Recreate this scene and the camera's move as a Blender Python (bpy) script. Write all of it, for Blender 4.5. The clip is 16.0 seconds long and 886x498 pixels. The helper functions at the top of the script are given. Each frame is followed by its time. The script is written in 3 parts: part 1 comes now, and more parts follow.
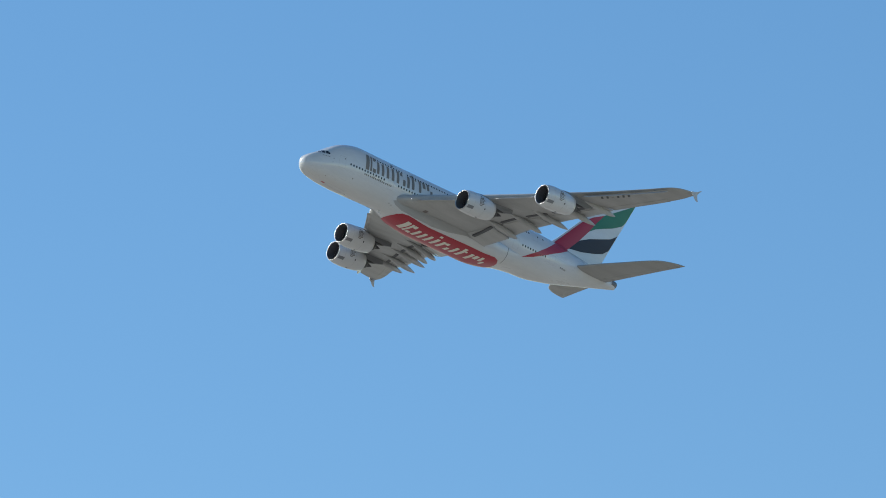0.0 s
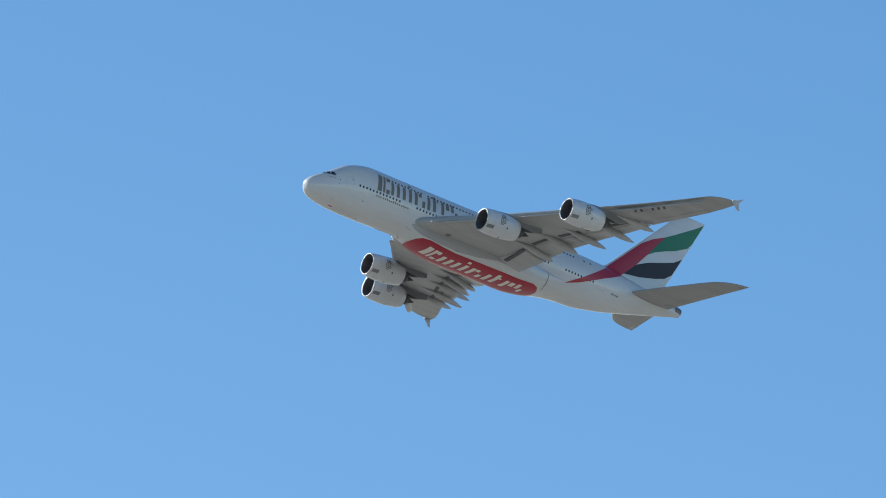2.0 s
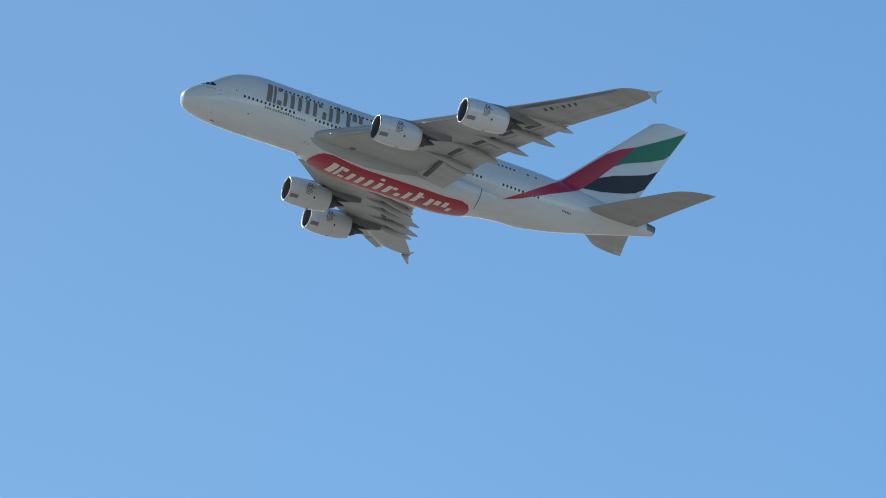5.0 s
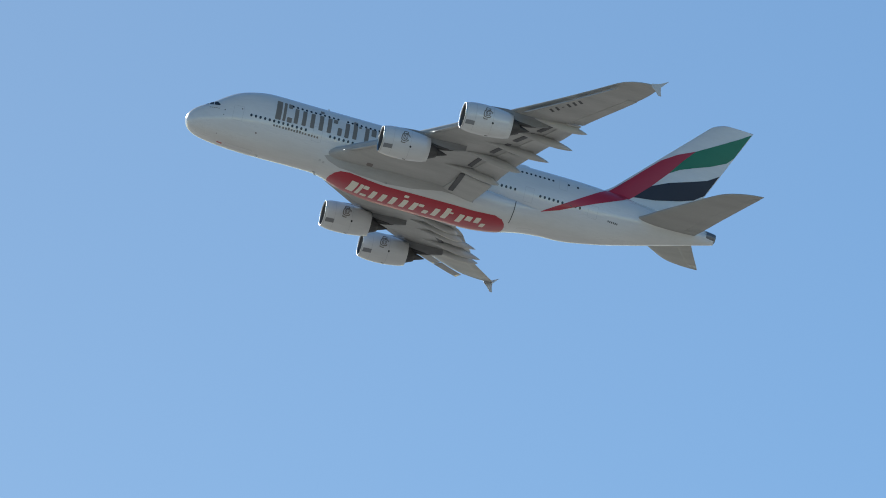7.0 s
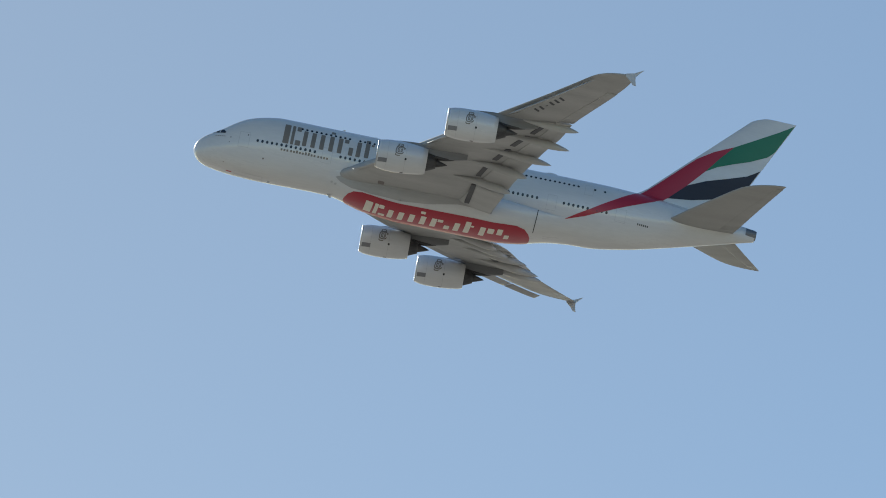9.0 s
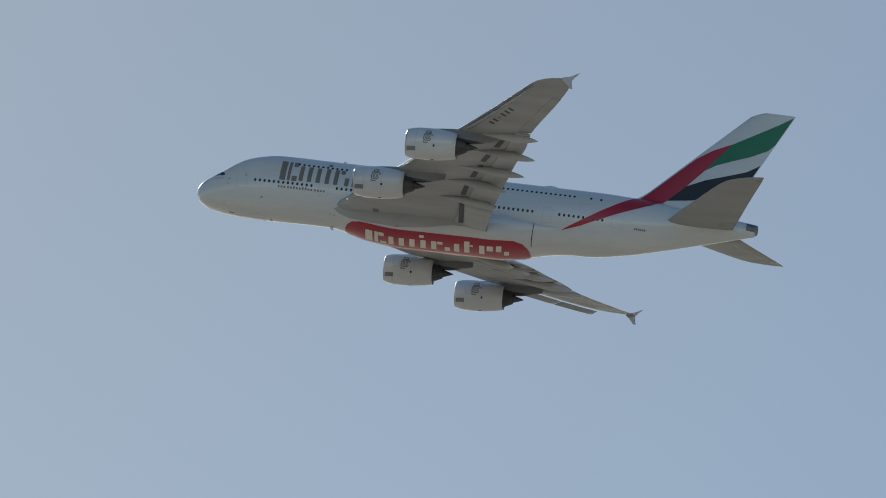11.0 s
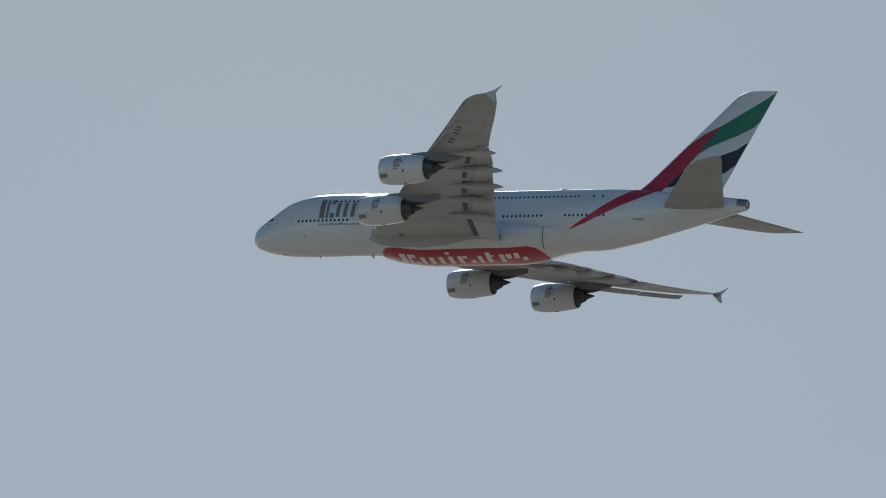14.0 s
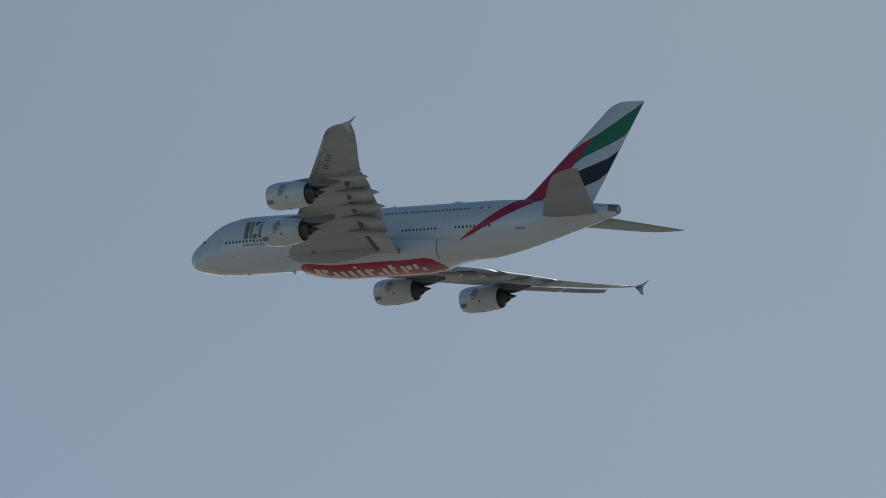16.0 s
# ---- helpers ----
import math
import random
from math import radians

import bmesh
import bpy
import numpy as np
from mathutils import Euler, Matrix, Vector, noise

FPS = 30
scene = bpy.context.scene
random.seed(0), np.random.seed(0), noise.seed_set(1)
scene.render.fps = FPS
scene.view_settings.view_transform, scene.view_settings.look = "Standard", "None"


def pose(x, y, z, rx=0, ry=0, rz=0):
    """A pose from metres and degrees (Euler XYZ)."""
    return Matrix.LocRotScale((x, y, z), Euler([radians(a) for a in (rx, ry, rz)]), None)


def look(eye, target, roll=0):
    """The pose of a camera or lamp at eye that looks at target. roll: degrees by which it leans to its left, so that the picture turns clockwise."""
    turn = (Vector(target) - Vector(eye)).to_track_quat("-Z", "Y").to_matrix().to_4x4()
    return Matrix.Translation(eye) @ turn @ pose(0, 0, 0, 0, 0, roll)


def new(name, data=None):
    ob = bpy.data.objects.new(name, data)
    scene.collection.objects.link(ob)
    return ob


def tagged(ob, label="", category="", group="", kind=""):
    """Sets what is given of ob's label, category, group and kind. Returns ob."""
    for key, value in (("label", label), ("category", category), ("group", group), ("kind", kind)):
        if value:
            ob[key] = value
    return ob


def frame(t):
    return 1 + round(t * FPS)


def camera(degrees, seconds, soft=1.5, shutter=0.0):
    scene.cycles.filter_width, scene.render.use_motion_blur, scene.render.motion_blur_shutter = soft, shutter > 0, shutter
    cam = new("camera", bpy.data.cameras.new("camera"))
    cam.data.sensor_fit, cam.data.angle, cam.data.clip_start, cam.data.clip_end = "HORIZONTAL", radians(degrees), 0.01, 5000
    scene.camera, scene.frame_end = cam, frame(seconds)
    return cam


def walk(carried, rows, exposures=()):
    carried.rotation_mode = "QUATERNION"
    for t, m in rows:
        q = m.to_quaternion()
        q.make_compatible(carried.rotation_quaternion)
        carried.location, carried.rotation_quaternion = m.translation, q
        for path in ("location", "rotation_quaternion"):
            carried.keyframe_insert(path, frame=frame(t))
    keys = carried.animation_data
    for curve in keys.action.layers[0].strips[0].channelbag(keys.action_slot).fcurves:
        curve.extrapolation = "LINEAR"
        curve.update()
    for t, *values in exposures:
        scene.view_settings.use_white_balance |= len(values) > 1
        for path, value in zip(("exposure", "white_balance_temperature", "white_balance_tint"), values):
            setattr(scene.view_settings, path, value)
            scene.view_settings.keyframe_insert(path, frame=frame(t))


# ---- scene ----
from mathutils.bvhtree import BVHTree

# ---- the camera: stands on the ground and pans after the airliner ----
cam = camera(6.322, 16.0, soft=0.98)
PATH = [
    (0, (0, 0, 1.7), (131.874, 139.071, 58.869), -0.65),
    (0.5, (0, 0, 1.7), (127.400, 142.422, 60.734), -0.71),
    (1, (0, 0, 1.7), (122.973, 145.604, 62.339), -0.78),
    (1.5, (0, 0, 1.7), (118.335, 148.834, 63.709), -0.83),
    (2, (0, 0, 1.7), (114.030, 151.648, 64.946), -0.90),
    (2.5, (0, 0, 1.7), (109.002, 154.857, 66.027), -0.86),
    (3, (0, 0, 1.7), (104.104, 157.911, 66.711), -0.74),
    (3.5, (0, 0, 1.7), (99.546, 160.649, 67.140), -0.48),
    (3.7, (0, 0, 1.7), (97.557, 161.770, 67.376), -0.49),
    (4, (0, 0, 1.7), (94.138, 163.573, 67.897), -0.38),
    (4.5, (0, 0, 1.7), (87.808, 166.660, 68.888), 0.02),
    (5, (0, 0, 1.7), (80.857, 169.703, 69.987), 0.51),
    (5.5, (0, 0, 1.7), (73.495, 172.556, 71.146), 0.91),
    (5.8, (0, 0, 1.7), (68.978, 174.128, 71.853), 1.02),
    (6, (0, 0, 1.7), (65.719, 175.204, 72.300), 1.08),
    (6.5, (0, 0, 1.7), (57.873, 177.431, 73.596), 1.26),
    (7, (0, 0, 1.7), (50.099, 179.346, 74.672), 1.31),
    (7.5, (0, 0, 1.7), (41.590, 181.141, 75.580), 1.42),
    (8, (0, 0, 1.7), (32.947, 182.465, 76.673), 1.38),
    (8.5, (0, 0, 1.7), (24.402, 183.326, 77.831), 1.44),
    (9, (0, 0, 1.7), (15.725, 183.879, 78.781), 1.39),
    (9.5, (0, 0, 1.7), (7.038, 184.049, 79.652), 1.26),
    (10, (0, 0, 1.7), (-1.668, 183.834, 80.454), 1.08),
    (10.5, (0, 0, 1.7), (-10.405, 183.230, 81.190), 0.90),
    (11, (0, 0, 1.7), (-19.180, 182.222, 81.869), 0.75),
    (11.5, (0, 0, 1.7), (-27.407, 180.922, 82.422), 0.53),
    (12, (0, 0, 1.7), (-36.836, 178.831, 83.324), 0.29),
    (12.5, (0, 0, 1.7), (-45.526, 176.622, 83.748), -0.19),
    (13, (0, 0, 1.7), (-53.887, 174.561, 83.092), -0.61),
    (13.5, (0, 0, 1.7), (-61.181, 172.358, 82.630), -0.94),
    (14, (0, 0, 1.7), (-68.032, 170.029, 82.084), -0.85),
    (14.5, (0, 0, 1.7), (-75.120, 167.384, 81.321), -0.66),
    (15, (0, 0, 1.7), (-81.072, 164.988, 80.481), -0.69),
    (15.5, (0, 0, 1.7), (-87.291, 162.216, 79.586), -0.54),
    (16, (0, 0, 1.7), (-93.220, 159.437, 78.447), -0.60),
]
EXPOSURES = [
    (0, 0.06, 6230, 6),
    (3.7, 0.07, 6060, 6),
    (5.8, 0.01, 6230, 6),
    (6.3, 0.03, 6220, 6),
    (6.9, 0.07, 6220, 6),
    (7.5, -0.08, 6180, 6),
    (8.7, 0.01, 6600, 6),
    (10.8, -0.29, 6700, 6),
    (12, -0.35, 6600, 6),
    (12.9, -0.61, 6550, 6),
    (13.5, -0.54, 6600, 6),
    (14.5, -0.62, 6350, 6),
    (16, -0.84, 6200, 6),
]
walk(cam, [(t, look(eye, target, roll)) for t, eye, target, roll in PATH], EXPOSURES)

# ---- world and sun ----
SUN_AZ, SUN_EL = 113.0, 31.5          # degrees, azimuth counted from +x towards +y
sun_way = Vector((math.cos(radians(SUN_EL)) * math.cos(radians(SUN_AZ)), math.cos(radians(SUN_EL)) * math.sin(radians(SUN_AZ)), math.sin(radians(SUN_EL))))
world = bpy.data.worlds.new("sky")
scene.world = world
world.use_nodes = True
wn = world.node_tree.nodes
sky = wn.new("ShaderNodeTexSky")
sky.sky_type = "NISHITA"
sky.sun_disc = False
sky.sun_elevation = radians(SUN_EL)
sky.sun_rotation = math.atan2(sun_way.x, sun_way.y)
sky.altitude, sky.air_density, sky.dust_density, sky.ozone_density = 0.0, 1.0, 0.1, 1.5
wn["Background"].inputs["Strength"].default_value = 0.13
deep = wn.new("ShaderNodeHueSaturation")          # clear dry air: a deeper blue
deep.inputs["Saturation"].default_value = 1.24
world.node_tree.links.new(sky.outputs[0], deep.inputs["Color"])
toward, near, curve, share, pale, haze, warm = (wn.new("ShaderNode" + k) for k in ("TexCoord", "VectorMath", "MapRange", "Math", "RGBToBW", "Mix", "VectorMath"))
near.operation, share.operation, haze.data_type = "DOT_PRODUCT", "POWER", "RGBA"   # dry haze that pales the sky round the sun
warm.operation = "MULTIPLY"
near.inputs[1].default_value, warm.inputs[1].default_value = sun_way, (1.0, 1.0, 0.95)
curve.inputs["From Min"].default_value, curve.inputs["To Max"].default_value = 0.5, 0.80
share.inputs[1].default_value = 2.0
wl = world.node_tree.links
wl.new(toward.outputs["Generated"], near.inputs[0])
wl.new(near.outputs["Value"], curve.inputs["Value"])
wl.new(curve.outputs[0], share.inputs[0])
wl.new(deep.outputs[0], pale.inputs[0])
wl.new(share.outputs[0], haze.inputs[0])
wl.new(deep.outputs[0], haze.inputs[6])
wl.new(pale.outputs[0], warm.inputs[0])
wl.new(warm.outputs[0], haze.inputs[7])
wl.new(haze.outputs[2], wn["Background"].inputs["Color"])
sun = new("sun", bpy.data.lights.new("sun", "SUN"))
sun.data.energy, sun.data.angle, sun.data.color = 4.8, radians(0.53), (1.0, 0.97, 0.92)
sun.matrix_world = look(sun_way * 900, (0, 0, 0))


# ---- materials ----
def paint(name, colour, rough=0.35, metal=0.0, coat=0.0, dirt=0.06, scale=0.35, bump=0.0, streak=True):
    """Painted or bare metal skin with soft soiling that runs aft and a finer grain."""
    m = bpy.data.materials.new(name)
    m.use_nodes = True
    n, l = m.node_tree.nodes, m.node_tree.links
    b = n["Principled BSDF"]
    b.inputs["Metallic"].default_value, b.inputs["Coat Weight"].default_value = metal, coat
    b.inputs["Coat Roughness"].default_value = 0.07
    tc, mp = n.new("ShaderNodeTexCoord"), n.new("ShaderNodeMapping")
    mp.inputs["Scale"].default_value = (0.18, 1, 1) if streak else (1, 1, 1)
    l.new(tc.outputs["Object"], mp.inputs["Vector"])
    big, fine = n.new("ShaderNodeTexNoise"), n.new("ShaderNodeTexNoise")
    big.inputs["Scale"].default_value, big.inputs["Detail"].default_value = scale, 5
    fine.inputs["Scale"].default_value, fine.inputs["Detail"].default_value = scale * 12, 3
    l.new(mp.outputs[0], big.inputs["Vector"])
    l.new(mp.outputs[0], fine.inputs["Vector"])
    mix = n.new("ShaderNodeMath")
    mix.operation = "MULTIPLY_ADD"
    mix.inputs[1].default_value = 0.35
    l.new(fine.outputs["Fac"], mix.inputs[0])
    l.new(big.outputs["Fac"], mix.inputs[2])
    ramp = n.new("ShaderNodeValToRGB")
    ramp.color_ramp.elements[0].position, ramp.color_ramp.elements[1].position = 0.45, 0.95
    lo = tuple(c * (1 - dirt * 2.2) for c in colour)
    hi = tuple(min(1, c * (1 + dirt * 0.6)) for c in colour)
    ramp.color_ramp.elements[0].color, ramp.color_ramp.elements[1].color = (*hi, 1), (*lo, 1)
    l.new(mix.outputs[0], ramp.inputs["Fac"])
    l.new(ramp.outputs["Color"], b.inputs["Base Color"])
    rg = n.new("ShaderNodeMapRange")
    rg.inputs["From Min"].default_value, rg.inputs["From Max"].default_value = 0.4, 1.0
    rg.inputs["To Min"].default_value, rg.inputs["To Max"].default_value = rough, min(1, rough + 0.16)
    l.new(mix.outputs[0], rg.inputs["Value"])
    l.new(rg.outputs[0], b.inputs["Roughness"])
    if bump:
        bp = n.new("ShaderNodeBump")
        bp.inputs["Strength"].default_value, bp.inputs["Distance"].default_value = bump, 0.02
        l.new(fine.outputs["Fac"], bp.inputs["Height"])
        l.new(bp.outputs[0], b.inputs["Normal"])
    return m


white = paint("white paint", (0.62, 0.62, 0.617), 0.24, coat=0.8, dirt=0.06)
grey = paint("wing grey paint", (0.405, 0.398, 0.385), 0.48, dirt=0.09, scale=0.5)
tail_grey = paint("tailplane grey paint", (0.35, 0.345, 0.33), 0.5, dirt=0.05, scale=0.5)
grey_light = paint("flap grey paint", (0.415, 0.408, 0.394), 0.34, coat=0.6, dirt=0.09, scale=0.6)
fence_paint = paint("pale grey paint", (0.52, 0.52, 0.52), 0.35, dirt=0.06)
red = paint("red paint", (0.39, 0.016, 0.036), 0.32, coat=0.2, dirt=0.05)
green = paint("green paint", (0.008, 0.16, 0.075), 0.32, coat=0.2, dirt=0.05)
black = paint("blue black paint", (0.010, 0.012, 0.028), 0.4, dirt=0.05)
bronze = paint("bronze lettering paint", (0.19, 0.165, 0.14), 0.4, dirt=0.05)
cream = paint("cream lettering paint", (0.78, 0.72, 0.62), 0.4, dirt=0.06)
ink = paint("dark marking paint", (0.035, 0.035, 0.04), 0.5, dirt=0.05)
mark_grey = paint("dark grey marking paint", (0.085, 0.085, 0.09), 0.5, dirt=0.05)
seam = paint("seam sealant", (0.46, 0.46, 0.465), 0.55, dirt=0.05)
lip_metal = paint("polished lip metal", (0.50, 0.50, 0.49), 0.3, metal=1.0, dirt=0.03)
core_metal = paint("heat stained core metal", (0.09, 0.088, 0.09), 0.42, metal=0.7, dirt=0.15, scale=2)
hatch_paint = paint("brownish hatch paint", (0.20, 0.175, 0.165), 0.5, dirt=0.08)
vent = paint("vent panel grey", (0.21, 0.21, 0.22), 0.5, dirt=0.08)
pylon_grey = paint("pylon dark grey", (0.22, 0.22, 0.222), 0.45, dirt=0.1, scale=1)
duct = paint("dark duct lining", (0.10, 0.102, 0.108), 0.5, dirt=0.1, scale=1.5)
fan_metal = paint("fan blade titanium", (0.16, 0.16, 0.17), 0.35, metal=0.8, dirt=0.08, scale=2)
glass = paint("dark cabin glass", (0.035, 0.04, 0.05), 0.10, dirt=0.05)
# slat grey set slightly darker, for the shade on the drooped outer slats
slat_shaded = paint("slat grey with shade", (0.36, 0.355, 0.345), 0.45, coat=0.8, dirt=0.08)
tail_metal = paint("tail cone metal", (0.24, 0.24, 0.25), 0.42, metal=0.6, dirt=0.12, scale=2)
# dark grey that puts the shade of the flap gaps into colour
slot = paint("flap gap shade", (0.11, 0.11, 0.115), 0.6, dirt=0.1)
ground_mat = paint("pale dusty ground", (0.37, 0.335, 0.285), 0.9, dirt=0.25, scale=0.02, streak=False)
lamp_mat = bpy.data.materials.new("landing lamp")
lamp_mat.use_nodes = True
lamp_mat.node_tree.nodes["Principled BSDF"].inputs["Emission Color"].default_value = (1, 0.97, 0.9, 1)
lamp_mat.node_tree.nodes["Principled BSDF"].inputs["Emission Strength"].default_value = 1.5


# ---- mesh helpers ----
def part(name, bm, material, parent, label="", smooth=True):
    me = bpy.data.meshes.new(name)
    bmesh.ops.recalc_face_normals(bm, faces=bm.faces[:])
    for f in bm.faces:
        f.smooth = smooth and len(f.verts) <= 6
    bm.to_mesh(me)
    bm.free()
    me.materials.append(material)
    ob = new(name, me)
    ob.parent = parent
    return tagged(ob, label)


def spline(table):
    """A smooth curve through rows of (x, value), as a function of x."""
    xs, vs = np.array(table, float).T
    d = np.diff(vs) / np.diff(xs)
    m = np.r_[d[0], [0 if a * b <= 0 else 2 * a * b / (a + b) for a, b in zip(d, d[1:])], d[-1]]

    def value(x):
        x = min(max(x, xs[0]), xs[-1])
        i = min(max(int(np.searchsorted(xs, x)) - 1, 0), len(xs) - 2)
        h = xs[i + 1] - xs[i]
        s = (x - xs[i]) / h
        return float((2 * s**3 - 3 * s**2 + 1) * vs[i] + (s**3 - 2 * s * s + s) * h * m[i] + (3 * s * s - 2 * s**3) * vs[i + 1] + (s**3 - s * s) * h * m[i + 1])

    return value


def loft(rings, close_ends=True):
    """A skin through closed rings of equally many points."""
    bm = bmesh.new()
    made = [[bm.verts.new(p) for p in ring] for ring in rings]
    n = len(made[0])
    for a, b in zip(made, made[1:]):
        for i in range(n):
            bm.faces.new((a[i], a[(i + 1) % n], b[(i + 1) % n], b[i]))
    if close_ends:
        bm.faces.new(made[0])
        bm.faces.new(made[-1][::-1])
    bmesh.ops.remove_doubles(bm, verts=bm.verts[:], dist=1e-4)
    return bm


def revolve(profile, place, tilt=0.0, n=56):
    """A body of revolution round the x axis from rows of (x, radius)."""
    turn = Matrix.Rotation(radians(tilt), 4, "Y")
    rings = []
    for x, r in profile:
        rings.append([Vector(place) + turn @ Vector((x, max(r, 0.002) * math.cos(a), max(r, 0.002) * math.sin(a))) for a in (2 * math.pi * i / n for i in range(n))])
    return loft(rings, close_ends=False)


def slab(points, thick, axis):
    """A flat plate: a polygon given in space, thickened both ways along an axis."""
    bm = bmesh.new()
    off = Vector(axis) * thick / 2
    a = [bm.verts.new(Vector(p) + off) for p in points]
    b = [bm.verts.new(Vector(p) - off) for p in points]
    bm.faces.new(a)
    bm.faces.new(b[::-1])
    for i in range(len(a)):
        j = (i + 1) % len(a)
        bm.faces.new((a[i], b[i], b[j], a[j]))
    return bm


def rounded(points, size=0.3, steps=5):
    """A polygon in the plane with its corners rounded."""
    out = []
    n = len(points)
    for i in range(n):
        p, q, r = (Vector((*points[(i + k) % n], 0)) for k in (-1, 0, 1))
        a, b = (p - q), (r - q)
        c = min(size, a.length * 0.48, b.length * 0.48)
        a, b = q + a.normalized() * c, q + b.normalized() * c
        for k in range(steps + 1):
            s = k / steps
            v = a * (1 - s) ** 2 + q * 2 * s * (1 - s) + b * s * s
            out.append((v.x, v.y))
    return out


def tree_of(*obs):
    verts, faces = [], []
    for ob in obs:
        o = len(verts)
        verts += [v.co.copy() for v in ob.data.vertices]
        faces += [[o + i for i in f.vertices] for f in ob.data.polygons]
    return BVHTree.FromPolygons(verts, faces)


def decal(name, polygons, tree, material, parent, way, label="", step=0.4, lift=0.015):
    """Paint: polygons in (x, second axis) laid on to a skin by rays. way: 'port', 'starboard' or 'below'."""
    out = bmesh.new()
    for poly in polygons:
        bm = bmesh.new()
        bm.faces.new([bm.verts.new((p[0], p[1], 0)) for p in poly])
        xs, ys = [p[0] for p in poly], [p[1] for p in poly]
        for k, (lo, hi) in enumerate(((min(xs), max(xs)), (min(ys), max(ys)))):
            no = (1, 0, 0) if k == 0 else (0, 1, 0)
            c = lo + step
            while c < hi - 1e-3:
                bmesh.ops.bisect_plane(bm, geom=bm.verts[:] + bm.edges[:] + bm.faces[:], plane_co=(c, c, 0), plane_no=no)
                c += step
        bmesh.ops.triangulate(bm, faces=[f for f in bm.faces if len(f.verts) > 4])
        lost, moved = [], {}
        for v in bm.verts:
            if way == "below":
                eye, ray = Vector((v.co.x, v.co.y, -40)), Vector((0, 0, 1))
            else:
                s = -1 if way == "port" else 1
                eye, ray = Vector((v.co.x, 60 * s, v.co.y)), Vector((0, -s, 0))
            hit, normal, _, _ = tree.ray_cast(eye, ray)
            if hit is None:
                lost.append(v)
                continue
            if normal.dot(ray) > 0:
                normal = -normal
            moved[v] = hit + normal * lift
        for v, co in moved.items():
            v.co = co
        bmesh.ops.delete(bm, geom=lost, context="VERTS")
        me = bpy.data.meshes.new("tmp")
        bm.to_mesh(me)
        bm.free()
        out.from_mesh(me)
        bpy.data.meshes.remove(me)
    if not out.faces:
        out.free()
        return None
    toward = Vector((0, 0, -1)) if way == "below" else Vector((0, -1 if way == "port" else 1, 0))
    me = bpy.data.meshes.new(name)
    for f in out.faces:
        f.smooth = True
        f.normal_update()
        if f.normal.dot(toward) < 0:
            f.normal_flip()
    out.to_mesh(me)
    out.free()
    me.materials.append(material)
    ob = new(name, me)
    ob.parent = parent
    return tagged(ob, label)


def box2(x0, y0, x1, y1, lean=0.0):
    """A bar in the plane, its top shifted by lean."""
    return [(x0, y0), (x1, y0), (x1 + lean, y1), (x0 + lean, y1)]


# ---- ground, out of view below, which throws the light back up ----
bm = bmesh.new()
bmesh.ops.create_grid(bm, x_segments=24, y_segments=24, size=15000)
ground = part("ground", bm, ground_mat, None)
tagged(ground, "pale dusty ground under the flight path", "ground", kind="structure")

# ---- the airliner: x runs aft from the nose, y to starboard, z up ----
plane = new("airliner")
tagged(plane, "white four-engined double-deck airliner climbing with flaps partly extended", "airliner")

TOP = spline([(0.33, -1.82), (0.46, -1.38), (0.66, -0.98), (1.05, -0.36), (1.44, 0.25), (1.765, 0.90), (2.03, 1.66), (2.265, 2.36), (2.475, 2.91), (2.85, 3.58), (3.162, 3.97), (3.464, 4.12), (3.742, 4.2), (4.5, 4.2), (7.1, 4.2), (7.416, 4.05), (7.746, 3.62), (8.062, 3.08), (8.397, 2.48)])
BOT = spline([(0.33, -1.82), (0.46, -2.28), (0.66, -2.70), (1.05, -3.24), (1.43, -3.57), (1.732, -3.74), (2, -3.87), (2.236, -3.97), (2.449, -4.03), (2.828, -4.12), (3.162, -4.17), (3.464, -4.2), (6.7, -4.2), (7.071, -4.12), (7.416, -3.33), (7.746, -2.04), (8.062, -0.62), (8.397, 0.95)])
HALF = spline([(0.33, 0), (0.46, 0.55), (0.66, 1.0), (1.05, 1.68), (1.414, 2.18), (1.732, 2.54), (2, 2.82), (2.236, 3.03), (2.449, 3.18), (2.828, 3.38), (3.162, 3.5), (3.464, 3.55), (3.742, 3.57), (6.7, 3.57), (7.071, 3.45), (7.416, 3.0), (7.746, 2.35), (8.062, 1.5), (8.397, 0.5)])


def smooth_step(a, b, x):
    u = min(max((x - a) / (b - a), 0), 1)
    return u * u * (3 - 2 * u)


def fuselage_ring(x, n=96):
    s = math.sqrt(x)
    zt, zb, hw = TOP(s), BOT(s), HALF(s)
    k = 2 / (2.0 + 0.85 * (1 - smooth_step(5.0, 15.0, x)))           # fuller shoulders round the nose
    crown = 2 / (2.0 + 1.5 * (1 - smooth_step(4.0, 15.0, x)))
    ring = []
    for i in range(n):
        c, q = math.cos(2 * math.pi * i / n), math.sin(2 * math.pi * i / n)
        ring.append((x, hw * math.copysign(abs(c) ** (crown if q > 0 else k), c), (zt + zb) / 2 + (zt - zb) / 2 * math.copysign(abs(q) ** (crown if q > 0 else 1), q)))
    return ring


stations = [0.109, 0.113, 0.12, 0.14, 0.18, 0.24, 0.33, 0.45, 0.6, 0.78] + [1 + 0.35 * i for i in range(38)] + [14.5 + i for i in range(31)] + [45 + 0.5 * i for i in range(51)] + [70.5]
fuselage = part("fuselage", loft([fuselage_ring(x) for x in stations]), white, plane, "glossy white fuselage with two rows of cabin windows")
fus_tree = tree_of(fuselage)


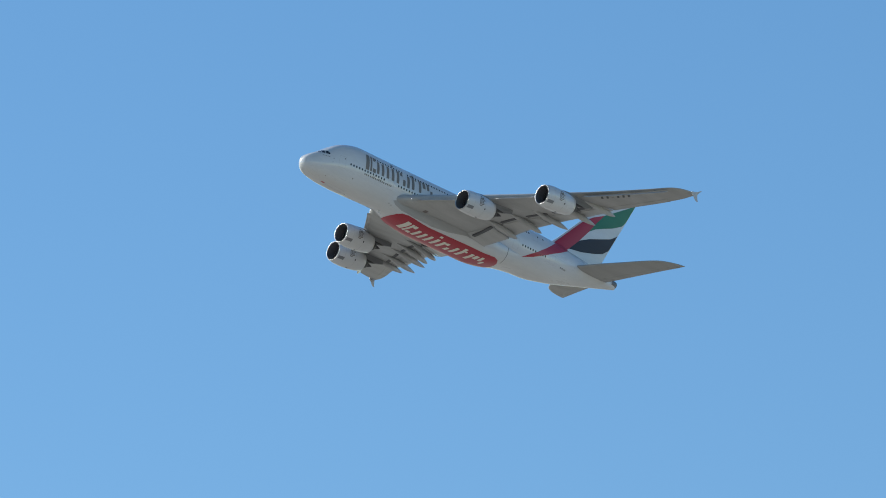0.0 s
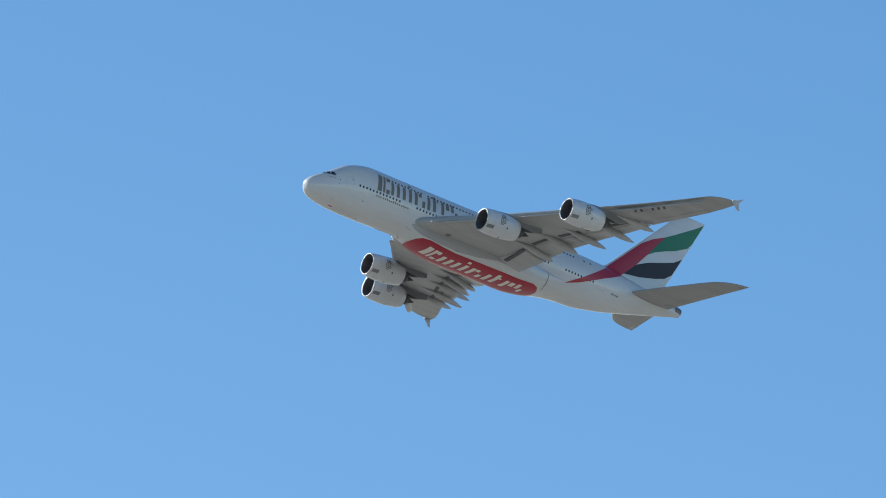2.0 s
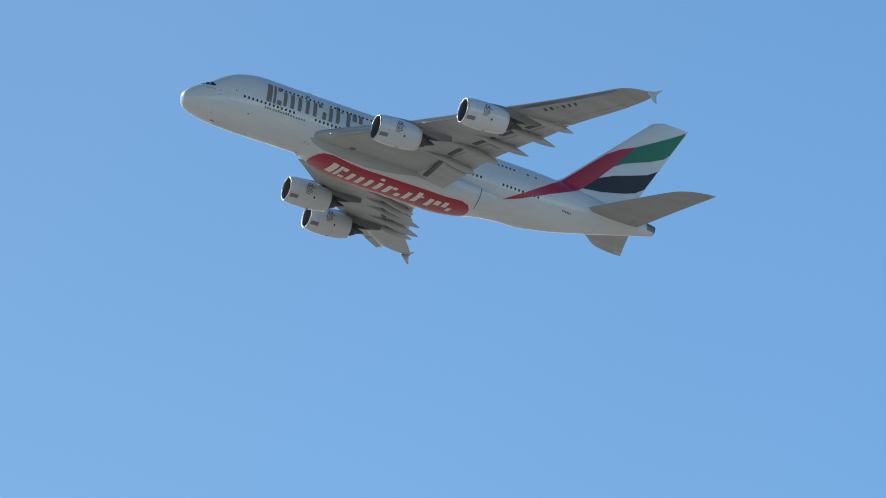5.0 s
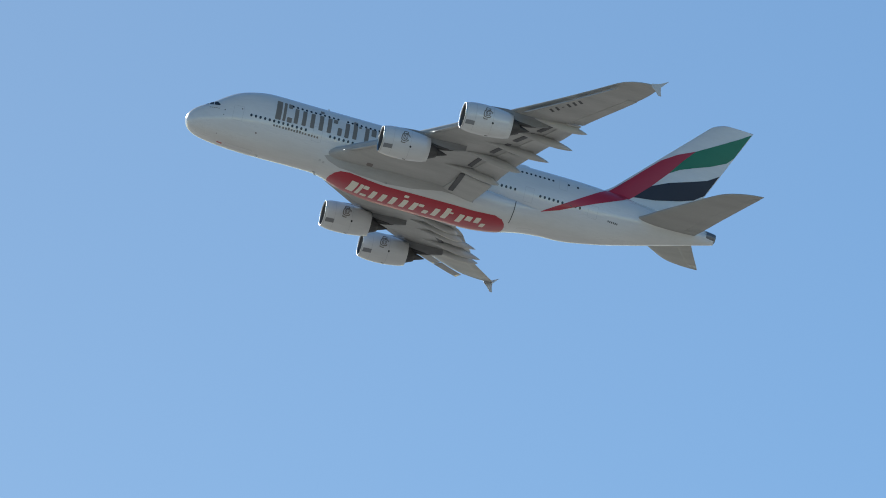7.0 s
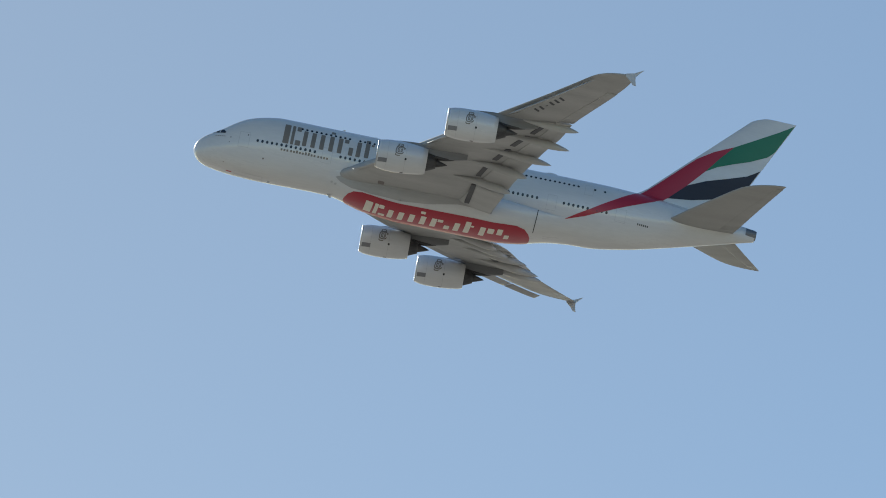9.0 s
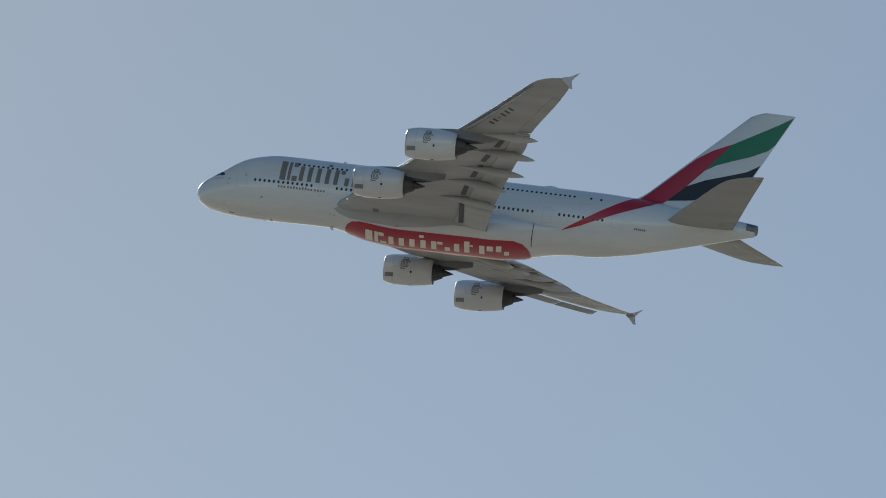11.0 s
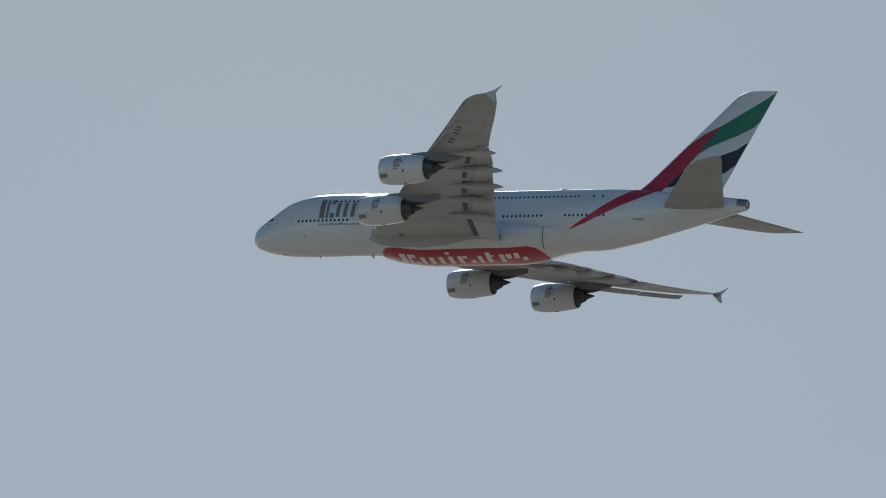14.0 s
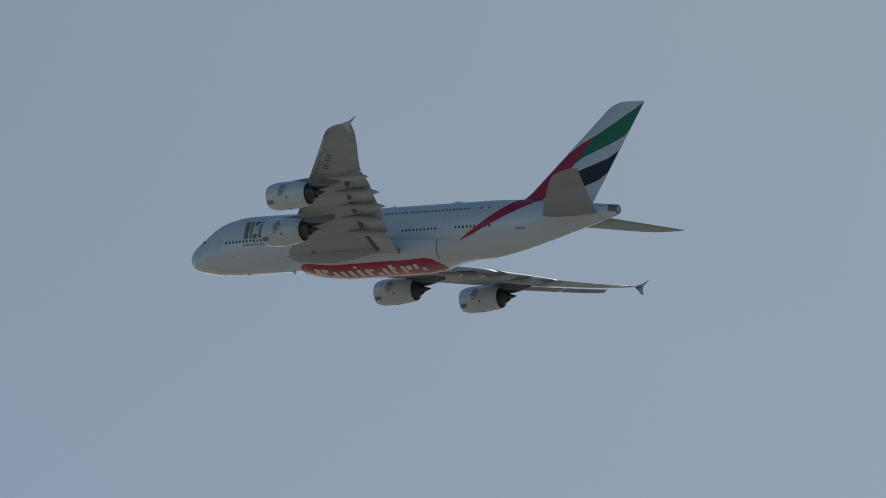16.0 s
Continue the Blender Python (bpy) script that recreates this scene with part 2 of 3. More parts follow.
def fairing_ring(x, n=80):
    s = smooth_step(16.5, 27, x) * (1 - smooth_step(38.0, 47.0, x))
    hw, dz = 3.2 + 1.0 * s, 2.12 + 0.93 * s
    melt = max(1 - smooth_step(16.0, 22.0, x), smooth_step(41.5, 50.0, x))
    r = math.sqrt(x)
    zt, zb, fw = TOP(r), BOT(r), HALF(r)
    ring = []
    for i in range(n):
        a = 2 * math.pi * i / n
        c, q = math.cos(a), math.sin(a)
        p = Vector((x, hw * math.copysign(abs(c) ** 0.8, c), -2.4 + dz * math.copysign(abs(q) ** 0.8, q) * (1 if q < 0 else 0.45)))
        far = math.hypot(p.y / fw, (p.z - (zt + zb) / 2) / ((zt - zb) / 2))
        aim = Vector((x, p.y / far * 0.985, (zt + zb) / 2 + (p.z - (zt + zb) / 2) / far * 0.985))
        ring.append(p.lerp(aim, melt))
    return ring


belly = part("belly_fairing", loft([fairing_ring(16 + 0.4 * i) for i in range(87)]), white, plane, "white wing-to-body fairing under the fuselage")
belly_tree = tree_of(fuselage, belly)

# ---- wings ----
LE = spline([(1.5, 17.1), (2.8, 18.25), (3.6, 18.95), (5.5, 20.3), (9, 23.05), (15.6, 28.1), (26.8, 36.9), (32, 41.2), (36.6, 45.0), (37.6, 45.85), (38.5, 46.85), (39.1, 48.1), (39.4, 49.3)])
TE = spline([(1.5, 36.9), (5, 38.0), (8, 38.8), (11, 39.75), (15, 41.25), (19, 42.6), (23, 44.2), (27, 45.25), (29, 46.2), (35, 49.4), (37.5, 50.6), (39.4, 51.2)])
DROP = spline([(1.5, 1.8), (5, 1.5), (8, 1.15), (11, 0.4), (15, -0.1), (19, -0.2), (27, -0.15), (39.4, -0.1)])
THICK = spline([(1.5, 0.125), (8, 0.12), (15, 0.112), (27, 0.10), (39.4, 0.09)])


def wing_z(y):
    return -2.3 + 0.08 * (y - 4) + 0.0023 * (y - 4) ** 2 - 0.25 * min(max((y - 23) / 13, 0), 1)


def airfoil(n=22):
    """Points round a section: chord fraction and height for a thickness of one, from the tail over the top to the nose and back below."""
    pts = []
    f = lambda c: 5 * (0.2969 * math.sqrt(c) - 0.126 * c - 0.3516 * c * c + 0.2843 * c**3 - 0.1036 * c**4)  # noqa: E731
    for i in range(n + 1):
        c = 0.5 * (1 + math.cos(math.pi * i / n))
        pts.append((c, 1.3 * f(c)))
    for i in range(1, n):
        c = 0.5 * (1 - math.cos(math.pi * i / n))
        pts.append((c, -0.86 * f(c)))
    return pts


SECTION = airfoil()


def wing_point(y, c, h=0.0):
    """A place on the chord surface of a wing: span station, chord fraction, height in chords."""
    x0, x1 = LE(y), TE(y)
    bend = max(c, 0.0) ** 2.8
    z = wing_z(y) + 0.1 - (DROP(y) + 0.1) * bend + 0.4 * math.exp(-(((y - 13) / 8.0) ** 2)) * (1 - bend) * smooth_step(0.0, 0.35, c)
    return Vector((x0 + (x1 - x0) * c, y, z + h * (x1 - x0)))


def wing_ring(y, s, cut=1.0):
    ring = []
    for c, h in SECTION:
        p = wing_point(y, c * cut, h * THICK(y) * (1 - 0.55 * smooth_step(18, 28, y) if h < 0 else 1))
        ring.append((p.x, p.y * s, p.z))
    return ring


def panel_ring(y, s, c0, c1, thick, sink=0.0, fwd=0.0, nose_sink=0.08, crown=1.0):
    """A small section between two chord fractions, for flaps and slats."""
    a, b = wing_point(y, c0), wing_point(y, c1)
    a += Vector((-fwd, 0, -nose_sink))
    b += Vector((-fwd * 0.5, 0, -sink))
    n = Vector((-(b.z - a.z), 0, b.x - a.x)).normalized()
    ring = []
    for c, h in SECTION:
        p = a + (b - a) * c + n * h * thick * (crown if h > 0 else 1.0) * (b - a).length
        ring.append((p.x, p.y * s, p.z))
    return ring


def spread(a, b, n):
    return [a + (b - a) * i / n for i in range(n + 1)]


def wing(s):
    ys = [1.5] + spread(2.8, 26.5, 30)
    rings = [wing_ring(y, s, 0.80) for y in ys]
    rings += [wing_ring(y, s, 1.0) for y in [26.75] + spread(27.2, 37.8, 14) + [38.4, 38.9, 39.2, 39.4]]
    w = part("wing", loft(rings), grey, plane, "swept wing with a matt grey underside")
    for a, b in ((3.4, 8.6), (8.75, 15.9), (16.05, 26.5)):
        part("flap", loft([panel_ring(y, s, 0.775, 1.0, 0.12, 0.02, crown=2.0) for y in spread(a, b, 8)]), grey_light, w, "extended trailing-edge flap")
    for a, b in ((6.0, 13.4), (16.4, 24.2), (27.3, 32.6), (32.75, 37.7)):
        part("slat", loft([panel_ring(y, s, -0.012, 0.085 if y < 26 else 0.13, (0.17 if y < 26 else 0.19) * (0.3 if y in (a, b) else 1), 0.14 if y < 26 else 0.30, 0.22 if y < 26 else 0.12, 0.5 if y < 26 else 0.82) for y in spread(a, b, 8)]), slat_shaded if a > 20 else grey_light, w, "drooped leading-edge slat")
    a = part("aileron", loft([panel_ring(y, s, 0.80, 1.006, 0.10, 0.03, crown=1.8) for y in spread(27.0, 35.2, 8)]), grey, w)
    tagged(a, "outboard aileron panel")
    # canoe fairings over the flap tracks
    for tip, y, z, length, blunt in ((46.1, 26.1, 0.1, 8.0, 0), (45.5, 22.1, -0.9, 9.0, 0), (43.75, 17.6, -1.45, 9.4, 0), (41.2, 14.0, -2.3, 8.2, 1), (39.6, 10.0, -3.1, 7.6, 1)):
        rings = []
        y0 = y - 0.35
        front = tip - length
        start = wing_point(y0, (front - LE(y0)) / (TE(y0) - LE(y0)), -0.4 * THICK(y0)) + Vector((0, 0, 0.15))
        end = Vector((tip, y, z))
        for k in range(25):
            u = k / 24
            r = (math.sin(math.pi * u * 0.5 / 0.66) ** 1.3 if u < 0.66 else (1 - ((u - 0.66) / 0.34) ** (1.7 if not blunt else 3.0)) ** 0.8)
            r = max(0.01, r)
            mid = start.lerp(end, u)
            mid.z = start.z + (end.z - start.z) * u**1.7
            rings.append([(mid.x, (mid.y + 0.35 * r * math.cos(t)) * s, mid.z + 0.54 * r * math.sin(t)) for t in (2 * math.pi * i / 18 for i in range(18))])
        part("flap_track_fairing", loft(rings), grey_light, w, "canoe-shaped grey flap track fairing")
    # arrow-shaped fence at the tip
    pts = [(50.0, 3.42), (50.95, 3.62), (52.05, 4.22), (51.55, 3.65), (51.2, 3.2), (51.25, 2.65), (51.42, 2.05), (51.05, 2.1), (50.55, 2.65), (50.0, 3.1)]
    part("wingtip_fence", slab([(x, (39.35 + 0.06 * (x - 48) + 0.05 * abs(z - 3.2)) * s, z) for x, z in pts], 0.12, (0, 1, 0)), fence_paint, w, "pale grey arrow-shaped wingtip fence", smooth=False)
    tree = tree_of(w, *[c for c in w.children if c.name.startswith("flap") and "track" not in c.name])
    # dark bars laid under the skin, standing for the shade in the flap gaps
    for (xa, ya), (xb, yb) in (((34.6, 4.7), (35.0, 8.5)), ((35.3, 10.4), (36.35, 13.9)), ((36.85, 14.8), (38.2, 18.0)), ((38.6, 19.1), (40.1, 22.1)), ((40.6, 22.9), (41.95, 25.5))):
        rings = []
        for k in range(10):
            cx, cy = xa + (xb - xa) * k / 9, (ya + (yb - ya) * k / 9) * s
            hits = [tree.ray_cast(Vector((cx + d, cy, -40)), Vector((0, 0, 1)))[0] for d in (-0.3, -0.15, 0, 0.15, 0.3)]
            zs = [h.z for h in hits if h is not None]
            low = min(zs) - 0.1
            rings.append([(cx - 0.30, cy, low), (cx + 0.30, cy, low), (cx + 0.30, cy, low + 0.22), (cx - 0.30, cy, low + 0.22)])
        part("flap_slot", loft(rings), slot, w, "dark bar for the shade in the gap ahead of the flap", smooth=False)
    hx, hy = 23.75, 4.6
    decal("access_panel", [rounded(box2(hx - 0.4, hy * s - 0.4, hx + 0.4, hy * s + 0.4), 0.15)], tree, hatch_paint, w, "below", "brownish square access panel", step=0.25, lift=0.03)
    return w, tree


wing_port, port_tree = wing(-1)
wing_starboard, starboard_tree = wing(1)
# registration mark below the port wing, as plain bars
bars = []
for k in range(6):
    u = (k + 0.5) / 6
    cx, cy = 40.25 + 3.2 * u, -28.25 - 4.1 * u
    hx, hy = 0.34, -0.42
    hgt = 0.38 if k != 2 else 0.07
    ux, uy = 0.62, -0.785
    vx, vy = 0.785, 0.62
    wd = 0.18
    bars.append([(cx - ux * wd - vx * hgt, cy - uy * wd - vy * hgt), (cx + ux * wd - vx * hgt, cy + uy * wd - vy * hgt), (cx + ux * wd + vx * hgt, cy + uy * wd + vy * hgt), (cx - ux * wd + vx * hgt, cy - uy * wd + vy * hgt)])
for b in bars:
    decal("marking_bar", [b], port_tree, mark_grey, wing_port, "below", "dark painted bar")
# landing lamp at the root of each wing
for s, w in ((-1, wing_port), (1, wing_starboard)):
    bm = bmesh.new()
    bmesh.ops.create_uvsphere(bm, u_segments=12, v_segments=8, radius=0.06)
    p = wing_point(5.1, 0.004, -0.006)
    bmesh.ops.translate(bm, vec=(p.x - 0.05, 5.1 * s, p.z), verts=bm.verts[:])
    part("landing_lamp", bm, lamp_mat, w, "lit landing lamp in the wing root")


# ---- engines ----
def engine(x, y, z, s):
    place, tilt = (x, y * s, z), -1.8
    outer = [(0.15, 1.68), (0.17, 1.703), (0.35, 1.77), (0.8, 1.87), (1.6, 1.95), (2.6, 1.97), (3.6, 1.93), (4.6, 1.84), (5.5, 1.71), (6.2, 1.56), (6.2, 1.50), (5.6, 1.53), (4.6, 1.57)]
    e = part("engine", revolve(outer, place, tilt), white, plane, "white turbofan nacelle with a polished lip")
    part("lip", revolve([(0.12, 1.53), (0.07, 1.54), (0.03, 1.56), (0.006, 1.59), (0.0, 1.615), (0.03, 1.66), (0.10, 1.692), (0.16, 1.70)], place, tilt), lip_metal, e, "polished bare metal intake lip")
    for d, r in ((1.3, 1.928), (3.55, 1.936)):
        part("cowl_seam", revolve([(d, r - 0.004), (d + 0.001, r + 0.006), (d + 0.034, r + 0.006), (d + 0.035, r - 0.004)], place, tilt), seam, e, "grey seam round the cowl")
    part("intake_duct", revolve([(0.119, 1.529), (0.35, 1.48), (0.6, 1.455), (1.0, 1.45), (1.5, 1.46), (1.62, 1.46)], place, tilt), duct, e, "dark intake duct")
    part("spinner", revolve([(0.95, 0.0), (1.0, 0.08), (1.2, 0.24), (1.5, 0.4), (1.7, 0.46)], place, tilt, 32), duct, e, "conical spinner")
    part("back_wall", revolve([(1.78, 1.5), (1.78, 0.9), (1.78, 0.3), (1.78, 0.0)], place, tilt, 40), duct, e, "dark fan case interior")
    turn = Matrix.Translation(place) @ Matrix.Rotation(radians(tilt), 4, "Y")
    bm = bmesh.new()
    for k in range(24):
        a = 2 * math.pi * k / 24
        pts = []
        for r, tw, c in ((0.42, 0.35, 0.16), (0.9, 0.7, 0.2), (1.43, 1.05, 0.24)):
            for q in (-1, 1):
                da = q * c * math.sin(tw) / r
                pts.append(turn @ Vector((1.62 + q * 0.14 * math.cos(tw), r * math.cos(a + da), r * math.sin(a + da))))
        v = [bm.verts.new(p) for p in pts]
        bm.faces.new((v[0], v[1], v[3], v[2]))
        bm.faces.new((v[2], v[3], v[5], v[4]))
    part("fan", bm, fan_metal, e, "fan disc of swept titanium blades", smooth=False)
    part("core_cowl", revolve([(4.6, 1.42), (5.6, 1.36), (6.4, 1.08), (7.0, 0.82), (7.35, 0.66), (7.35, 0.60), (7.0, 0.62)], place, tilt, 40), core_metal, e, "dark heat-stained core cowl")
    part("exhaust_plug", revolve([(6.8, 0.54), (7.4, 0.48), (8.1, 0.27), (8.7, 0.05), (8.76, 0.0)], place, tilt, 32), core_metal, e, "pointed exhaust plug")
    # pylon between cowl and wing
    wx = LE(y)
    top = lambda xx: wing_point(y, max(0.0, (xx - wx) / (TE(y) - wx))).z if xx > wx else wing_z(y) + 0.1 - (wx - xx) * 0.10  # noqa: E731
    rings = []
    for xx, low, half in ((x + 1.7, z + 1.8, 0.06), (x + 2.6, z + 1.75, 0.22), (x + 4.0, z + 1.6, 0.30), (x + 5.3, z + 1.35, 0.33), (x + 6.1, z + 1.0, 0.30), (x + 7.2, z + 0.88, 0.28), (x + 8.3, z + 0.9, 0.25), (x + 9.0, z + 1.0, 0.22), (x + 10.0, z + 1.22, 0.2), (x + 11.0, z + 1.5, 0.07)):
        up = max(low + 0.12, min(top(xx) + (0.0 if xx < wx else -0.05), z + 2.15 + (xx - x - 1.9) * 0.12))
        rings.append([(xx, y * s - half, low), (xx, y * s - half, up), (xx, y * s - half * 0.5, up + 0.10), (xx, y * s + half * 0.5, up + 0.10), (xx, y * s + half, up), (xx, y * s + half, low)])
    part("pylon", loft(rings), pylon_grey, e, "dark grey engine pylon", smooth=False)
    part("pylon_tail_fairing", loft([[(xx, y * s + h * math.cos(t), zz + v * math.sin(t)) for t in (2 * math.pi * i / 12 for i in range(12))] for xx, zz, h, v in ((x + 5.8, z + 1.05, 0.40, 0.40), (x + 7.2, z + 0.95, 0.42, 0.26), (x + 8.2, z + 0.95, 0.36, 0.18), (x + 9.0, z + 1.02, 0.2, 0.1), (x + 9.5, z + 1.1, 0.02, 0.03))]), core_metal, e, "tapered heat shield behind the pylon")
    tree = tree_of(e)
    side = "port"
    cx, cz = x + 2.75, z + 0.35
    # emblem as plain shapes
    for mx, mz, rx, rz, a0, a1, w in ((0.0, -0.05, 0.46, 0.50, 30, 345, 0.045), (0.02, -0.06, 0.26, 0.28, 100, 400, 0.035), (0.02, 0.62, 0.27, 0.20, -40, 215, 0.045), (0.12, 0.46, 0.12, 0.10, 0, 340, 0.03), (-0.18, -0.66, 0.26, 0.14, 170, 350, 0.045), (0.55, 0.20, 0.07, 0.09, 0, 340, 0.03)):
        edge = []
        for k in range(19):
            q = radians(a0 + (a1 - a0) * k / 18)
            c, n = math.copysign(abs(math.cos(q)) ** 0.6, math.cos(q)), math.copysign(abs(math.sin(q)) ** 0.6, math.sin(q))
            edge.append([(cx + mx + (rx + d) * c + 0.08 * (rz + d) * n, cz + mz + (rz + d) * n) for d in (1.3 * w, -1.3 * w)])
        quads = [[p[0], r[0], r[1], p[1]] for p, r in zip(edge, edge[1:])]
        decal("emblem_stroke", quads, tree, bronze, e, side, "bronze painted emblem stroke", step=0.5, lift=0.02)
    for a, b, c, d in ((-0.14, -0.30, -0.06, 0.18), (0.08, -0.26, 0.16, 0.12), (-0.34, 0.22, 0.30, 0.29), (-0.36, 0.36, -0.28, 0.74)):
        decal("emblem_stroke", [rounded(box2(cx + a, cz + b, cx + c, cz + d, 0.05), 0.03, 2)], tree, bronze, e, side, "bronze painted emblem stroke", step=0.3, lift=0.02)
    decal("vent_panel", [box2(x + 0.3, z - 1.4, x + 1.4, z - 0.98)], tree, vent, e, side, "grey rectangular vent panel", step=0.2, lift=0.03)
    decal("drain_port", [rounded(box2(x + 3.5, z - 0.82, x + 3.75, z - 0.56), 0.1, 2)], tree, ink, e, side, "small dark oval port")
    decal("drain_port", [rounded(box2(x + 3.2, -0.12 + y * s, x + 3.6, 0.12 + y * s), 0.1, 2)], tree, ink, e, "below", "small dark oval port")
    return e


for y, x, z in ((25.65, 30.12, -1.77), (14.87, 22.54, -3.40)):
    for s in (-1, 1):
        engine(x, y, z, s)


# ---- tail ----
def fin_ring(z):
    u = (z - 2.6) / (17.45 - 2.6)
    x0 = 53.9 + u * (68.15 - 53.9)
    if z < 5.2:
        x0 -= 2.2 * ((5.2 - z) / 2.6) ** 2
    if z > 16.6:
        x0 += 0.95 * ((z - 16.6) / 0.85) ** 2
    x1 = 66.15 + u * (73.05 - 66.15)
    return [(x0 + (x1 - x0) * c, (x1 - x0) * h * (0.105 - 0.02 * u) * 0.98, z) for c, h in SYM]


SYM = [(c, h / (1.3 if h > 0 else 0.86)) for c, h in SECTION]
fin = part("fin", loft([fin_ring(z) for z in spread(2.6, 16.6, 28) + [16.85, 17.1, 17.28, 17.4, 17.45]]), white, plane, "swept white vertical fin with coloured flag stripes")
tail_tree = tree_of(fuselage, fin)
RED = [(46.75, -2.3), (49.9, -0.3), (52.4, 1.5), (54.6, 3.2), (55.95, 4.4), (57.6, 6.05), (59.85, 8.4), (61.65, 10.25), (63.6, 11.6), (65.95, 12.75), (64.5, 10.95), (62.95, 8.75), (61.05, 6.4), (58.95, 4.15), (57.4, 2.75), (55.5, 1.7), (53.8, 0.85), (51.5, -0.35), (49.2, -1.45)]
GREEN = [(65.95, 12.75), (68.45, 14.3), (71.2, 16.05), (72.6, 17.05), (72.86, 17.2), (71.08, 13.36), (70.3, 12.45), (68.2, 11.3), (66.1, 10.45), (64.3, 9.65), (62.95, 8.75), (64.5, 10.95)]
BLACK = [(61.05, 6.4), (63.25, 7.5), (65.75, 8.4), (68.2, 9.35), (69.68, 10.4), (68.22, 7.25), (66.9, 6.2), (65.1, 5.5), (61.9, 4.6), (58.95, 4.15)]
for way in ("port", "starboard"):
    decal("stripe", [RED], tail_tree, red, fin, way, "red stripe sweeping up the fin", step=0.25, lift=0.03)
    decal("stripe", [GREEN], tail_tree, green, fin, way, "green stripe", step=0.3, lift=0.03)
    decal("stripe", [BLACK], tail_tree, black, fin, way, "blue-black stripe", step=0.3, lift=0.03)

S_LE = spline([(0.3, 57.4), (1.2, 58.75), (5.4, 61.75), (9.1, 64.4), (12.0, 66.5), (13.3, 67.7), (14.2, 69.3), (14.75, 71.0), (14.95, 72.1)])
S_TE = spline([(0.3, 67.5), (0.9, 67.7), (7.9, 70.05), (14.95, 72.55)])


def set_down(x, x0, x1):
    """The stabiliser is trimmed with its leading edge low."""
    return math.tan(radians(2.5)) * (x0 + 0.75 * (x1 - x0) - x)


for s in (-1, 1):
    rings = []
    for y in [0.3, 1.2] + spread(2, 12, 10) + [12.7, 13.3, 13.8, 14.2, 14.5, 14.75, 14.95]:
        x0, x1 = S_LE(y), S_TE(y)
        rings.append([(x0 + (x1 - x0) * c, y * s, 0.9 + 0.148 * y + (x1 - x0) * h * 0.095 - set_down(x0 + (x1 - x0) * c, x0, x1)) for c, h in SYM])
    st = part("tailplane", loft(rings), tail_grey, plane, "swept grey tailplane")
    rings = []
    for y in spread(2.2, 14.0, 8):
        x0, x1 = S_LE(y), S_TE(y)
        xa = x0 + (x1 - x0) * 0.72
        rings.append([(xa + (x1 + 0.03 - xa) * c, y * s, 0.9 + 0.148 * y - 0.012 + (x1 - x0) * h * 0.06 - set_down(xa + (x1 + 0.03 - xa) * c, x0, x1)) for c, h in SYM])
    part("elevator", loft(rings), tail_grey, st, "hinged elevator along the trailing edge")

# tail cone end with its exhaust
part("tail_cone", revolve([(69.3, 0.79), (70.2, 0.66), (70.62, 0.60), (70.66, 0.50), (70.5, 0.42), (70.2, 0.38)], (0, 0, 1.78), 0, 32), tail_metal, plane, "bare metal tail cone with the auxiliary exhaust")
# satellite dome and blade aerials
rings = []
for k in range(13):
    u = k / 12
    r = math.sin(math.pi * u) ** 0.6 if 0 < u < 1 else 0.02
    rings.append([(42.9 + 2.7 * u, 0.7 * r * math.cos(t), 4.08 + 0.42 * r * math.sin(t)) for t in (2 * math.pi * i / 20 for i in range(20))])
part("aerial_dome", loft(rings), white, plane, "low white aerial dome on the crown")
for x, z, h in ((17.5, 4.17, 0.42), (21.5, 4.17, 0.3), (33.0, 4.17, 0.42), (17.4, -4.2, -0.45), (9.6, -4.1, -0.3)):
    part("blade_aerial", slab([(x, 0, z - 0.05 * math.copysign(1, h)), (x + 0.5, 0, z - 0.05 * math.copysign(1, h)), (x + 0.62, 0, z + h), (x + 0.38, 0, z + h)], 0.05, (0, 1, 0)), white, plane, "small white blade aerial", smooth=False)

# ---- windows and doors of the fuselage ----
bm = bmesh.new()
ring = [bm.verts.new((0.155 * math.cos(a), 0.205 * math.sin(a), 0)) for a in (2 * math.pi * i / 14 for i in range(14))]
inner = [bm.verts.new((0.12 * math.cos(a), 0.165 * math.sin(a), 0.02)) for a in (2 * math.pi * i / 14 for i in range(14))]
for i in range(14):
    bm.faces.new((ring[i], ring[(i + 1) % 14], inner[(i + 1) % 14], inner[i]))
bm.faces.new(inner)
window_mesh = bpy.data.meshes.new("cabin_window")
bm.to_mesh(window_mesh)
bm.free()
window_mesh.materials.append(glass)


def cabin_window(x, z, s):
    hit, normal, _, _ = fus_tree.ray_cast(Vector((x, 60 * s, z)), Vector((0, -s, 0)))
    if normal.y * s < 0:
        normal = -normal
    right = Vector((0, 0, 1)).cross(normal).normalized()
    up = normal.cross(right)
    ob = new("cabin_window", window_mesh)
    ob.parent = fuselage
    m = Matrix((right, up, normal)).transposed().to_4x4()
    m.translation = hit + normal * 0.008
    ob.matrix_basis = m


def row(a, b, step=0.6):
    return [a + step * i for i in range(int((b - a) / step + 1.001))]


MAIN = row(7.76, 15.1) + row(18.2, 25.6) + row(27.4, 34.0) + row(37.6, 43.4) + row(46.4, 49.7) + row(50.6, 52.0)
UPPER = row(12.9, 18.9) + row(20.2, 31.6) + row(33.4, 47.95) + [49.9, 51.15]
for s in (-1, 1):
    for x in MAIN:
        cabin_window(x, -0.42, s)
    for x in UPPER:
        cabin_window(x, 2.40, s)


